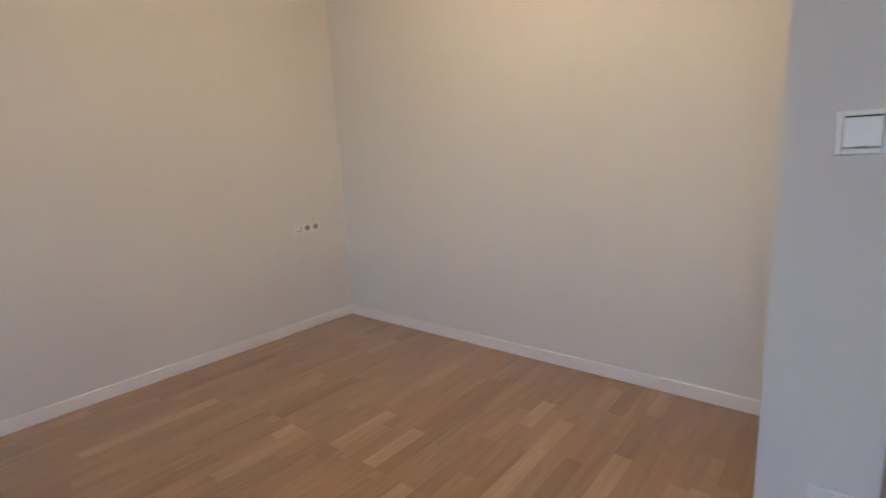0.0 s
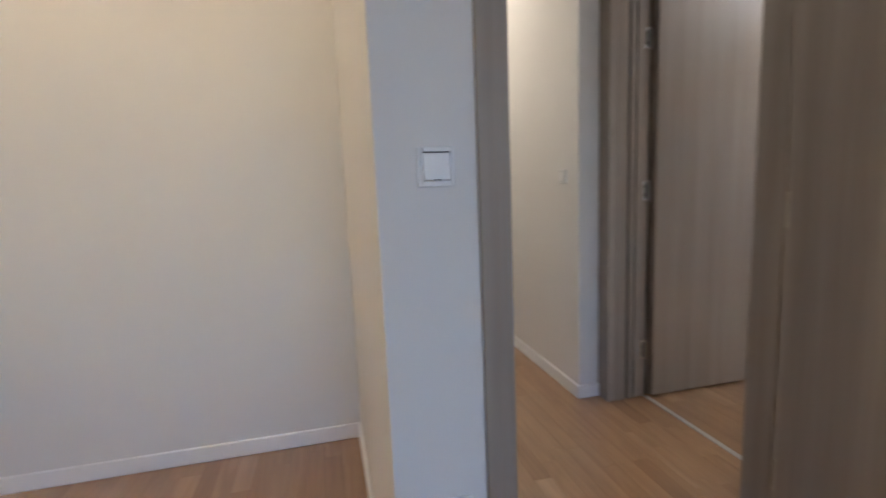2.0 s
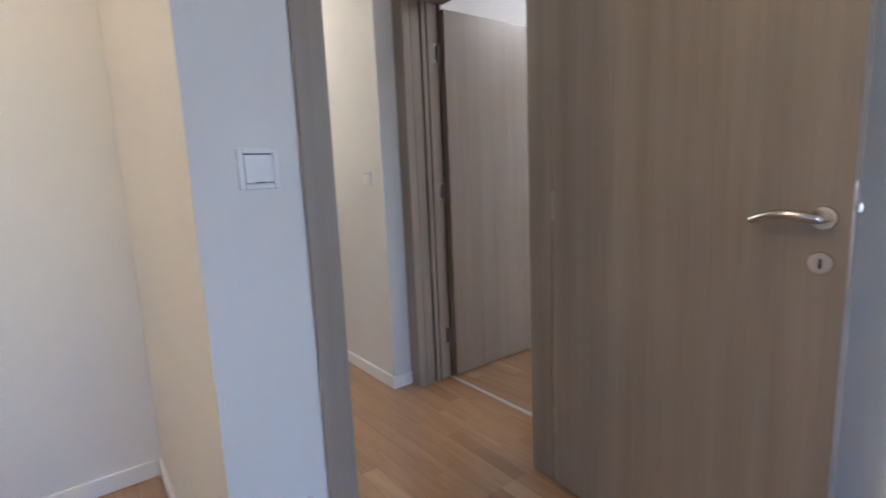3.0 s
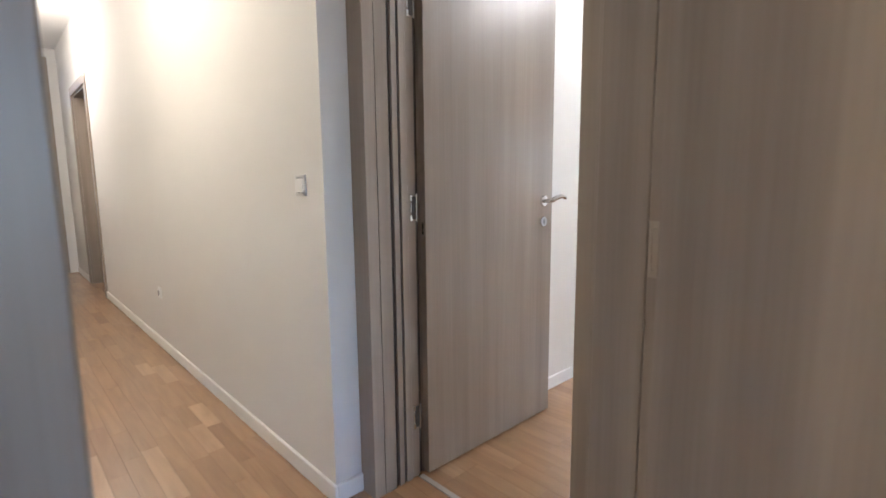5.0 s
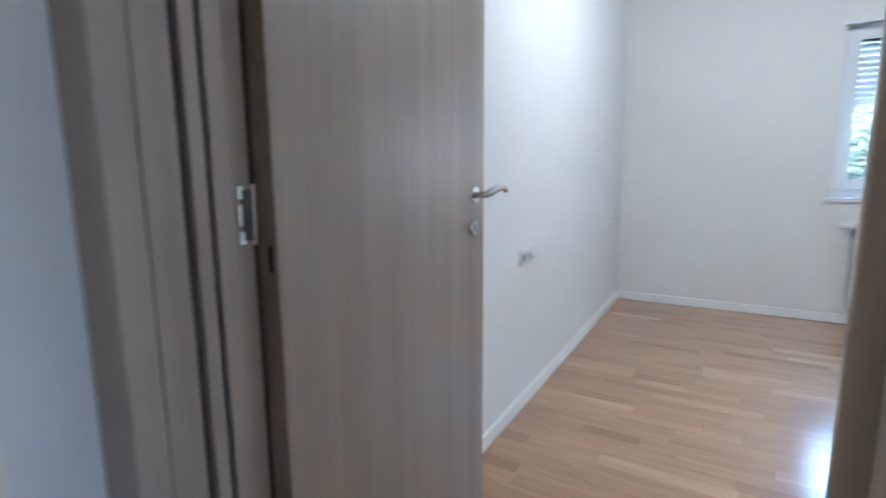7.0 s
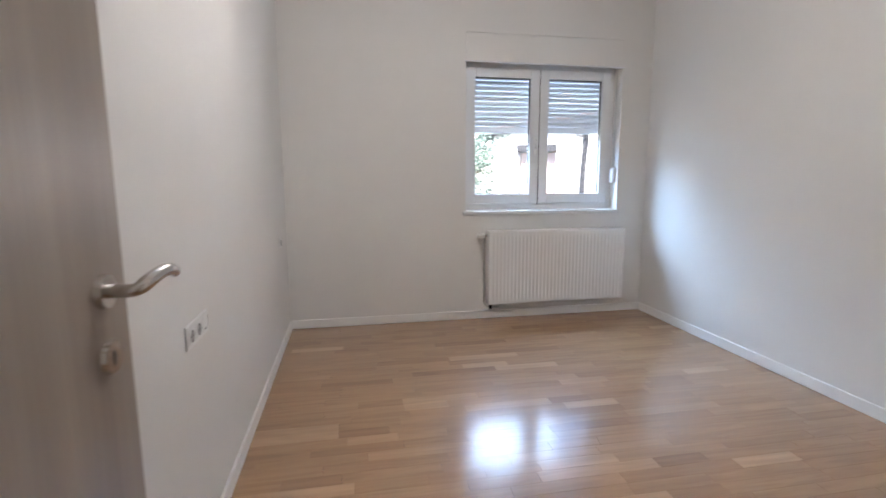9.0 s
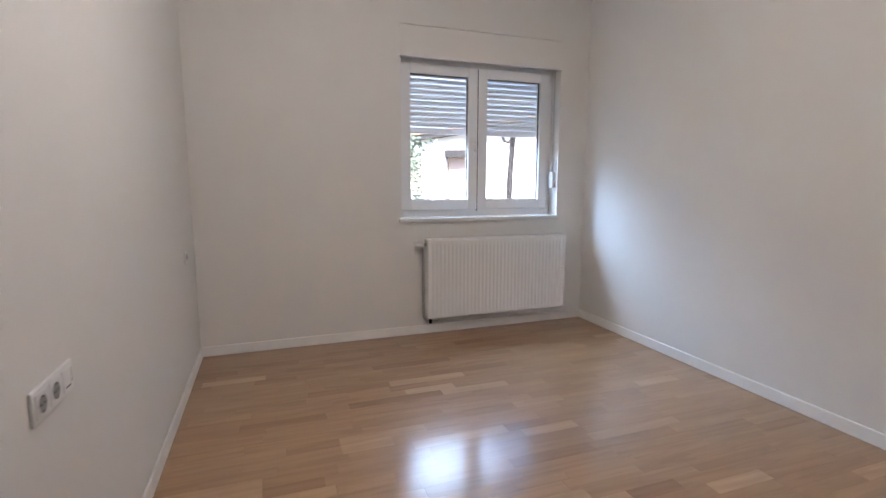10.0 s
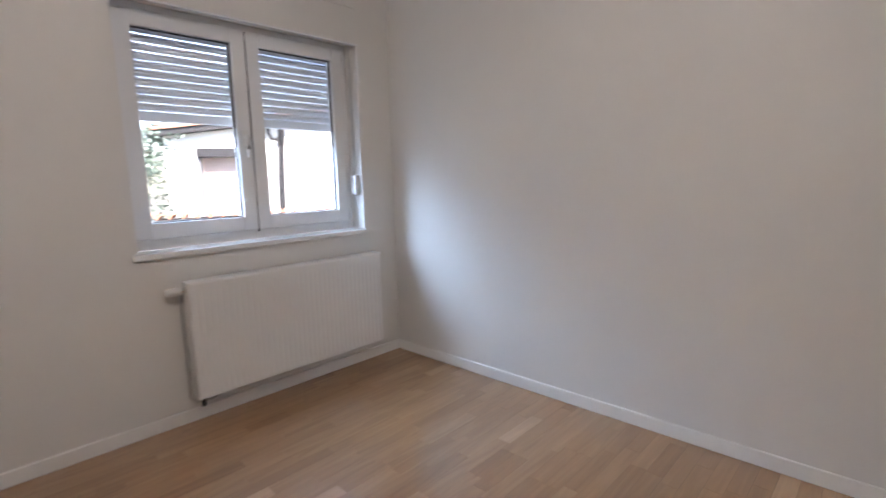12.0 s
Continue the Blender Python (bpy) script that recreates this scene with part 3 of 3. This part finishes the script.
box(bm, BX1 - 0.013, BX1 + 0.016, WY0 - 0.010, WY1 + 0.010, 2.1385, 2.1495, 0.003, 2)
part("lit_box_edge", bm, PVC, win, "added white strip for the light caught along the box cover's lower edge")
for y0, y1 in ((WY0 + 0.002, WY0 + 0.036), (WY1 - 0.036, WY1 - 0.002)):
    bm = bmesh.new()
    box(bm, 6.205, 6.245, y0, y1, WZ0, WZ1, 0.003)
    part("guide_rail", bm, PVC, win)
sl_z = 1.660
k = 0
shutter = thing("roller_shutter", "pale grey roller shutter lowered half-way outside the window", "roller shutter")
bm = bmesh.new()
box(bm, 6.212, 6.238, WY0 + 0.037, WY1 - 0.037, sl_z - 0.055, sl_z - 0.004, 0.004, 2)
part("end_bar", bm, SLAT, shutter)
while sl_z < WZ1 - 0.02:
    gap = 0.0034 + 0.0012 * min(1.0, k / 4)
    bm = bmesh.new()
    n = 6
    prof = [(6.232 - 0.012 * math.sin(math.pi * i / n), sl_z + 0.0392 * i / n) for i in range(n + 1)]
    va = [[bm.verts.new((x, y, z)) for x, z in prof] for y in (WY0 + 0.037, WY1 - 0.037)]
    vb = [[bm.verts.new((x + 0.003, y, z)) for x, z in prof] for y in (WY0 + 0.037, WY1 - 0.037)]
    for i in range(n):
        bm.faces.new((va[0][i], va[1][i], va[1][i + 1], va[0][i + 1]))
        bm.faces.new((vb[0][i], vb[0][i + 1], vb[1][i + 1], vb[1][i]))
    for i in (0, n):
        bm.faces.new((va[0][i], va[1][i], vb[1][i], vb[0][i]))
    bmesh.ops.recalc_face_normals(bm, faces=bm.faces)
    if k > 0:
        y = WY0 + 0.05
        while y < WY1 - 0.06:
            box(bm, 6.230, 6.236, y, y + 0.011, sl_z - gap - 0.001, sl_z + 0.001)
            y += 0.024
    part("slat", bm, SLAT, shutter)
    sl_z += 0.0392 + gap
    k += 1

# belt winder on the reveal
wd = thing("shutter_winder", "small white shutter belt winder beside the window", "belt winder")
bm = bmesh.new()
box(bm, 6.008, 6.072, WY0 - 0.002, WY0 + 0.036, 1.168, 1.302, 0.010, 3)
part("winder_case", bm, PLASTIC, wd, "", True)
bm = bmesh.new()
box(bm, 6.044, 6.060, WY0 + 0.010, WY0 + 0.012, 1.31, 2.15)
part("belt", bm, plain("belt_grey", (0.6, 0.6, 0.58), 0.8), wd, "grey shutter belt")

# ---- radiator ----
rad = thing("radiator", "white ribbed steel panel radiator under the window", "radiator")
RX0, RX1, RY0, RY1, RZ0, RZ1 = 5.864, 5.950, 0.095, 1.341, 0.146, 0.771
bm = bmesh.new()
vs = []
N = 37
pitch = (RY1 - RY0 - 0.04) / N
ys = [(RY0, 0.006), (RY0 + 0.006, 0.0)]
for i in range(N):
    a = RY0 + 0.02 + i * pitch
    ys += [(a + pitch * 0.22, 0.0), (a + pitch * 0.36, 0.0042), (a + pitch * 0.64, 0.0042), (a + pitch * 0.78, 0.0)]
ys += [(RY1 - 0.006, 0.0), (RY1, 0.006)]
zs = [(RZ0, 0.008, 0), (RZ0 + 0.006, 0.0, 0), (RZ0 + 0.035, 0.0, 0), (RZ0 + 0.048, 0.0, 1), (RZ1 - 0.060, 0.0, 1), (RZ1 - 0.045, 0.0, 0), (RZ1 - 0.006, 0.0, 0), (RZ1, 0.008, 0)]
grid = [[bm.verts.new((RX0 + max(e, d * g), y, z)) if 0 < j < len(ys) - 1 else bm.verts.new((RX0 + max(e, d), y, z)) for j, (y, d) in enumerate(ys)] for z, e, g in zs]
for r, s in zip(grid, grid[1:]):
    for j in range(len(ys) - 1):
        bm.faces.new((r[j], r[j + 1], s[j + 1], s[j]))
bmesh.ops.recalc_face_normals(bm, faces=bm.faces)
for f in bm.faces:
    if f.normal.x > 0:
        f.normal_flip()
part("front_panel", bm, ENAMEL, rad, "front panel pressed into upright ribs", True)
bm = bmesh.new()
box(bm, RX0 + 0.009, RX1, RY0 + 0.001, RY1 - 0.001, RZ0 + 0.004, RZ1 - 0.004, 0.003)
part("body", bm, ENAMEL, rad)
bm = bmesh.new()
box(bm, RX0 + 0.004, RX1 + 0.004, RY0 - 0.001, RY1 + 0.001, RZ1 - 0.0035, RZ1 + 0.004, 0.002)
for i in range(28):
    y = RY0 + 0.03 + i * 0.042
    box(bm, RX0 + 0.016, RX1 - 0.010, y, y + 0.012, RZ1 + 0.0036, RZ1 + 0.0046)
part("top_grille", bm, ENAMEL, rad)
for y in (RY0 + 0.16, RY1 - 0.16):
    bm = bmesh.new()
    box(bm, RX1 - 0.001, BX1 + 0.002, y - 0.015, y + 0.015, RZ0 + 0.06, RZ1 - 0.05, 0.002)
    part("bracket", bm, ENAMEL, rad)
bm = bmesh.new()
rod(bm, (5.905, RY1 - 0.002, 0.735), (5.905, RY1 + 0.028, 0.735), 0.013)
valve = part("valve", bm, CHROME, rad, "chrome valve body", True)
bm = bmesh.new()
rod(bm, (5.905, RY1 + 0.026, 0.735), (5.905, RY1 + 0.088, 0.735), 0.021, 0.019, 24)
rod(bm, (5.905, RY1 + 0.088, 0.735), (5.905, RY1 + 0.094, 0.735), 0.019, 0.013, 24)
part("thermostat_head", bm, PLASTIC, valve, "white thermostat head", True)
bm = bmesh.new()
tube(bm, [(5.960, RY1 + 0.012, 0.735), (5.962, RY1 + 0.012, 0.40), (5.962, RY1 + 0.010, 0.14), (5.960, RY1 - 0.02, 0.105), (5.955, RY1 - 0.10, 0.100), (5.975, RY1 - 0.13, 0.100), (5.995, RY1 - 0.13, 0.100)], [0.0055] * 7, 10)
part("pipe", bm, plain("pipe_grey", (0.50, 0.49, 0.47), 0.4, 0.3), rad, "thin grey supply pipe", True)
bm = bmesh.new()
rod(bm, (5.89, RY1 - 0.03, 0.105), (5.89, RY1 - 0.03, 0.136), 0.012)
part("drain_valve", bm, GUTTER, rad, "dark valve under the panel", True)


# ---- ceiling lamps, out of sight over the walk ----
def ceiling_lamp(x, y, z):
    t = thing("ceiling_lamp", "plain bulb socket hanging from the ceiling", "lamp", "ceiling lamps", pose(x, y, z))
    bm = bmesh.new()
    rod(bm, (0, 0, -0.03), (0, 0, 0.002), 0.045, 0.05, 24)
    part("ceiling_rose", bm, PLASTIC, t, "", True)
    bm = bmesh.new()
    rod(bm, (0, 0, -0.075), (0, 0, -0.03), 0.02, 0.018, 18)
    part("bulb_holder", bm, PLASTIC, t, "", True)


ceiling_lamp(-0.55, 1.72, CA)
ceiling_lamp(0.82, 4.2, CH)
ceiling_lamp(0.98, 7.4, CH)
ceiling_lamp(3.8, 1.9, CB)

# ---- outside the bedroom window ----
slab("ground", [(-60, 140, -110, 110, -1.35, -1.25)], EARTH, "bare trodden earth outside", "ground")
house = thing("neighbour_house", "pale plastered gable wall with dark verge and a window", "house", m=pose(14.0, -1.15, 0, 0, 0, -116.8))
# local: x along the gable wall, y into the house
bm = bmesh.new()
for x0, x1, z0, z1 in ((0, 0.64, -1.25, 2.26), (1.52, 7.0, -1.25, 2.26), (0.64, 1.52, -1.25, 0.30), (0.64, 1.52, 1.80, 2.26)):
    box(bm, x0, x1, 0.0, 0.3, z0, z1)
box(bm, 0, 0.3, 0.3, 8.0, -1.25, 2.26)
box(bm, 6.7, 7.0, 0.3, 8.0, -1.25, 2.26)
box(bm, 0.3, 6.7, 7.7, 8.0, -1.25, 2.26)
for y in (0.0, 7.7):
    vv = [bm.verts.new((x, y + dy, z)) for dy in (0, 0.3) for x, z in ((0, 2.262), (7.0, 2.262), (3.5, 2.70))]
    for f in ((0, 1, 2), (5, 4, 3), (0, 3, 4, 1), (1, 4, 5, 2), (2, 5, 3, 0)):
        bm.faces.new([vv[i] for i in f])
part("wall", bm, RENDER_W, house, "sun-bleached off-white plaster wall")


def slope(bm, x0, z0, x1, z1, y0, y1, t):
    vv = [bm.verts.new((x, y, z + dz)) for y in (y0, y1) for dz in (0, t) for x, z in ((x0, z0), (x1, z1))]
    for f in ((0, 1, 3, 2), (4, 6, 7, 5), (0, 4, 5, 1), (2, 3, 7, 6), (0, 2, 6, 4), (1, 5, 7, 3)):
        bm.faces.new([vv[i] for i in f])
    bmesh.ops.recalc_face_normals(bm, faces=bm.faces)


for x0, z0, x1, z1 in ((-0.25, 2.235, 3.5, 2.705), (3.5, 2.705, 7.25, 2.235)):
    bm = bmesh.new()
    slope(bm, x0, z0 + 0.065, x1, z1 + 0.065, -0.30, 8.3, 0.06)
    roof = part("roof", bm, TILE, house, "red tiled low-pitched roof")
    bm = bmesh.new()
    slope(bm, x0, z0 - 0.05, x1, z1 - 0.05, -0.26, 8.25, 0.11)
    part("verge_board", bm, GUTTER, roof, "dark verge board")
for x in (1.0, 2.6):
    bm = bmesh.new()
    box(bm, x, x + 0.09, -0.26, 0.0, 2.24 + x * 0.125, 2.33 + x * 0.125)
    part("rafter_end", bm, GUTTER, house)
hw = part("window", (lambda q: (box(q, 0.66, 1.50, 0.16, 0.20, 0.31, 1.79), q)[1])(bmesh.new()), REDBLIND, house, "window closed by a faded reddish blind")
bm = bmesh.new()
z = 0.32
while z < 1.78:
    box(bm, 0.665, 1.495, 0.140, 0.158, z, z + 0.040, 0.004)
    z += 0.046
part("blind", bm, REDBLIND, hw)
bm = bmesh.new()
box(bm, 0.58, 1.55, -0.13, 0.02, 1.80, 1.98, 0.01)
part("blind_box", bm, GUTTER, hw, "dark box over the window")
bm = bmesh.new()
box(bm, 0.58, 0.645, -0.05, 0.02, 0.30, 1.795, 0.005)
part("side_rail", bm, plain("rail_grey", (0.16, 0.16, 0.17), 0.6, vary=0.1), hw)
bm = bmesh.new()
tube(bm, [(2.22, -0.24, 2.52), (2.22, -0.22, 2.25), (2.21, -0.10, 2.05), (2.17, -0.09, 1.4), (2.12, -0.09, -1.2)], [0.068] * 5, 12)
part("downpipe", bm, GUTTER, house, "dark rain downpipe", True)
bm = bmesh.new()
tube(bm, [(1.96, -0.10, 2.50), (1.97, -0.10, 2.28), (2.03, -0.10, 2.17), (2.12, -0.10, 2.15), (2.20, -0.10, 2.22)], [0.034] * 5, 8)
part("cable", bm, GUTTER, house, "drooping black cable", True)

gw = thing("garden_wall", "low stone garden wall with curved terracotta coping tiles", "wall", m=pose(10.0, -0.05, 0, 0, 0, -116.8))
bm = bmesh.new()
box(bm, -6.0, 7.0, -0.12, 0.12, -1.25, 0.84, 0.01)
part("wall_body", bm, STONE, gw)
proto = bmesh.new()
n = 7
rows = []
for y in (-0.20, 0.20):
    for r0 in (0.075, 0.061):
        rows.append([proto.verts.new((r0 * math.cos(math.pi * i / n), y, r0 * math.sin(math.pi * i / n))) for i in range(n + 1)])
for i in range(n):
    proto.faces.new((rows[0][i], rows[0][i + 1], rows[2][i + 1], rows[2][i]))
    proto.faces.new((rows[1][i], rows[3][i], rows[3][i + 1], rows[1][i + 1]))
    proto.faces.new((rows[0][i], rows[1][i], rows[1][i + 1], rows[0][i + 1]))
    proto.faces.new((rows[2][i], rows[2][i + 1], rows[3][i + 1], rows[3][i]))
bmesh.ops.recalc_face_normals(proto, faces=proto.faces)
tile_me = mesh_of("coping_tile", proto, TILE)
rng = random.Random(5)
u = -5.9
while u < 6.9:
    o = new("coping_tile", tile_me)
    o.parent = gw
    o.matrix_local = pose(u, rng.uniform(-0.01, 0.01), 0.842 + rng.uniform(-0.004, 0.004), rng.uniform(-3, 3), 0, rng.uniform(-3, 3))
    u += 0.150


def tree(x, y, z, height, spread, seed):
    r = random.Random(seed)
    t = thing("tree", "leafy green garden tree with an uneven crown", "tree", "", pose(x, y, z))
    bm = bmesh.new()
    limbs = []
    top = height * 0.55
    tube(bm, [(0, 0, -0.02), (0.05, 0.02, top * 0.5), (0.0, 0.08, top), (0.05, 0.0, height * 0.85)], [0.14, 0.11, 0.08, 0.02], 9)
    for i in range(11):
        a, h = r.uniform(0, 6.28), r.uniform(0.25, 0.8) * height
        ln = spread * r.uniform(0.6, 1.0)
        e = (math.cos(a) * ln, math.sin(a) * ln, h + r.uniform(0.1, 0.7))
        mid = (e[0] * 0.5, e[1] * 0.5, (h + e[2]) / 2 + 0.1)
        tube(bm, [(0, 0, h - 0.2), mid, e], [0.05, 0.03, 0.008], 6)
        limbs += [e, mid]
    part("trunk", bm, BARK, t)
    verts, faces = [], []
    for c in limbs * 3:
        cx, cy, cz = (c[0] + r.gauss(0, 0.25), c[1] + r.gauss(0, 0.25), c[2] + r.gauss(0, 0.25))
        for _ in range(110):
            p = Vector((cx + r.gauss(0, 0.24), cy + r.gauss(0, 0.24), cz + r.gauss(0, 0.20)))
            q = Euler((r.uniform(-1, 1), r.uniform(-1, 1), r.uniform(0, 6.28))).to_matrix()
            s = r.uniform(0.03, 0.065)
            b0 = len(verts)
            for u, v, w in ((0, -1, 0), (0.5, 0, 0.12), (0, 1, 0), (-0.5, 0, 0.12)):
                verts.append(p + q @ Vector((u * s, v * s, w * s)))
            faces.append((b0, b0 + 1, b0 + 2, b0 + 3))
    me = bpy.data.meshes.new("crown")
    me.from_pydata(verts, [], faces)
    me.materials.append(LEAF)
    cr = new("crown", me)
    cr.parent = t
    tagged(cr, "many small green leaves", kind="stuff")


tree(13.0, 0.02, -1.25, 3.3, 0.50, 3)
tree(16.4, -0.9, -1.25, 4.6, 1.3, 8)


# ---- parquet: strips laid along y ----
def parquet(name, areas, near, label):
    """areas: x0, x1, y0, y1; strips whose middle lies in near become parts, the rest one part."""
    bmb = bmesh.new()
    for x0, x1, y0, y1 in areas:
        box(bmb, x0, x1, y0, y1, -0.06, -0.012)
    fl = tagged(part(name, bmb, JOINT), label, "floor", kind="structure")
    r = random.Random(name)
    W, G = 0.0712, 0.00035
    cache, verts, faces, count = {}, [], [], 0
    for x0, x1, y0, y1 in areas:
        i0, i1 = math.floor(x0 / W), math.ceil(x1 / W)
        for i in range(i0, i1):
            a, b = max(x0, i * W), min(x1, (i + 1) * W)
            if b - a < 0.006:
                continue
            y = y0 - r.choice((0.05, 0.12, 0.2, 0.28))
            while y < y1:
                ln = r.choice((0.24, 0.30, 0.36, 0.42, 0.48, 0.54))
                c, d = max(y, y0), min(y + ln, y1)
                y += ln
                if d - c < 0.01:
                    continue
                mx, my = (a + b) / 2, (c + d) / 2
                if count < 300 and near[0] < mx < near[1] and near[2] < my < near[3]:
                    key = (round(b - a, 4), round(d - c, 3))
                    if key not in cache:
                        bm = bmesh.new()
                        hx, hy = (b - a) / 2 - G, (d - c) / 2 - G
                        box(bm, -hx, hx, -hy, hy, -0.011, 0.0)
                        cache[key] = mesh_of("floor_strip", bm, OAK_ONE)
                    o = new("floor_strip", cache[key])
                    o.location = (mx, my, 0)
                    o.parent = fl
                    count += 1
                else:
                    k0 = len(verts)
                    verts += [(u, v, w) for w in (-0.011, 0.0) for v in (c + G, d - G) for u in (a + G, b - G)]
                    faces += [tuple(k0 + q for q in f) for f in ((0, 2, 3, 1), (4, 5, 7, 6), (0, 1, 5, 4), (2, 6, 7, 3), (0, 4, 6, 2), (1, 3, 7, 5))]
    me = bpy.data.meshes.new("floor_strips")
    me.from_pydata(verts, [], faces)
    me.materials.append(OAK_REST)
    rest = new("floor_strips", me)
    rest.parent = fl
    tagged(rest, "more oak strips of the same floor", kind="stuff")


parquet("floor_living", [(AX0 - 0.02, AX1 + 0.02, AY0 - 0.02, AY1), (AX0 - 0.02, SX + 0.01, AY1, AYB + 0.02)], (-2.2, 0.6, 0.9, 2.95), "warm oak strip parquet of the living room")
parquet("floor_hall", [(D1A - 0.03, D1B + 0.07, AY1, HY0), (HX0 - 0.02, HX1 + 0.02, HY0, HY1 + 0.2), (HX1 + 0.02, 1.977, D2A - 0.12, 2.93), (HX1 + 0.02, 1.9, 7.52, 8.6)], (0.6, 1.96, 1.6, 7.0), "warm oak strip parquet of the hall")
parquet("floor_bedroom", [(1.999, BX1 + 0.02, BY0 - 0.02, BY1 + 0.02)], (2.6, 5.6, 0.0, 2.4), "warm oak strip parquet of the bedroom")
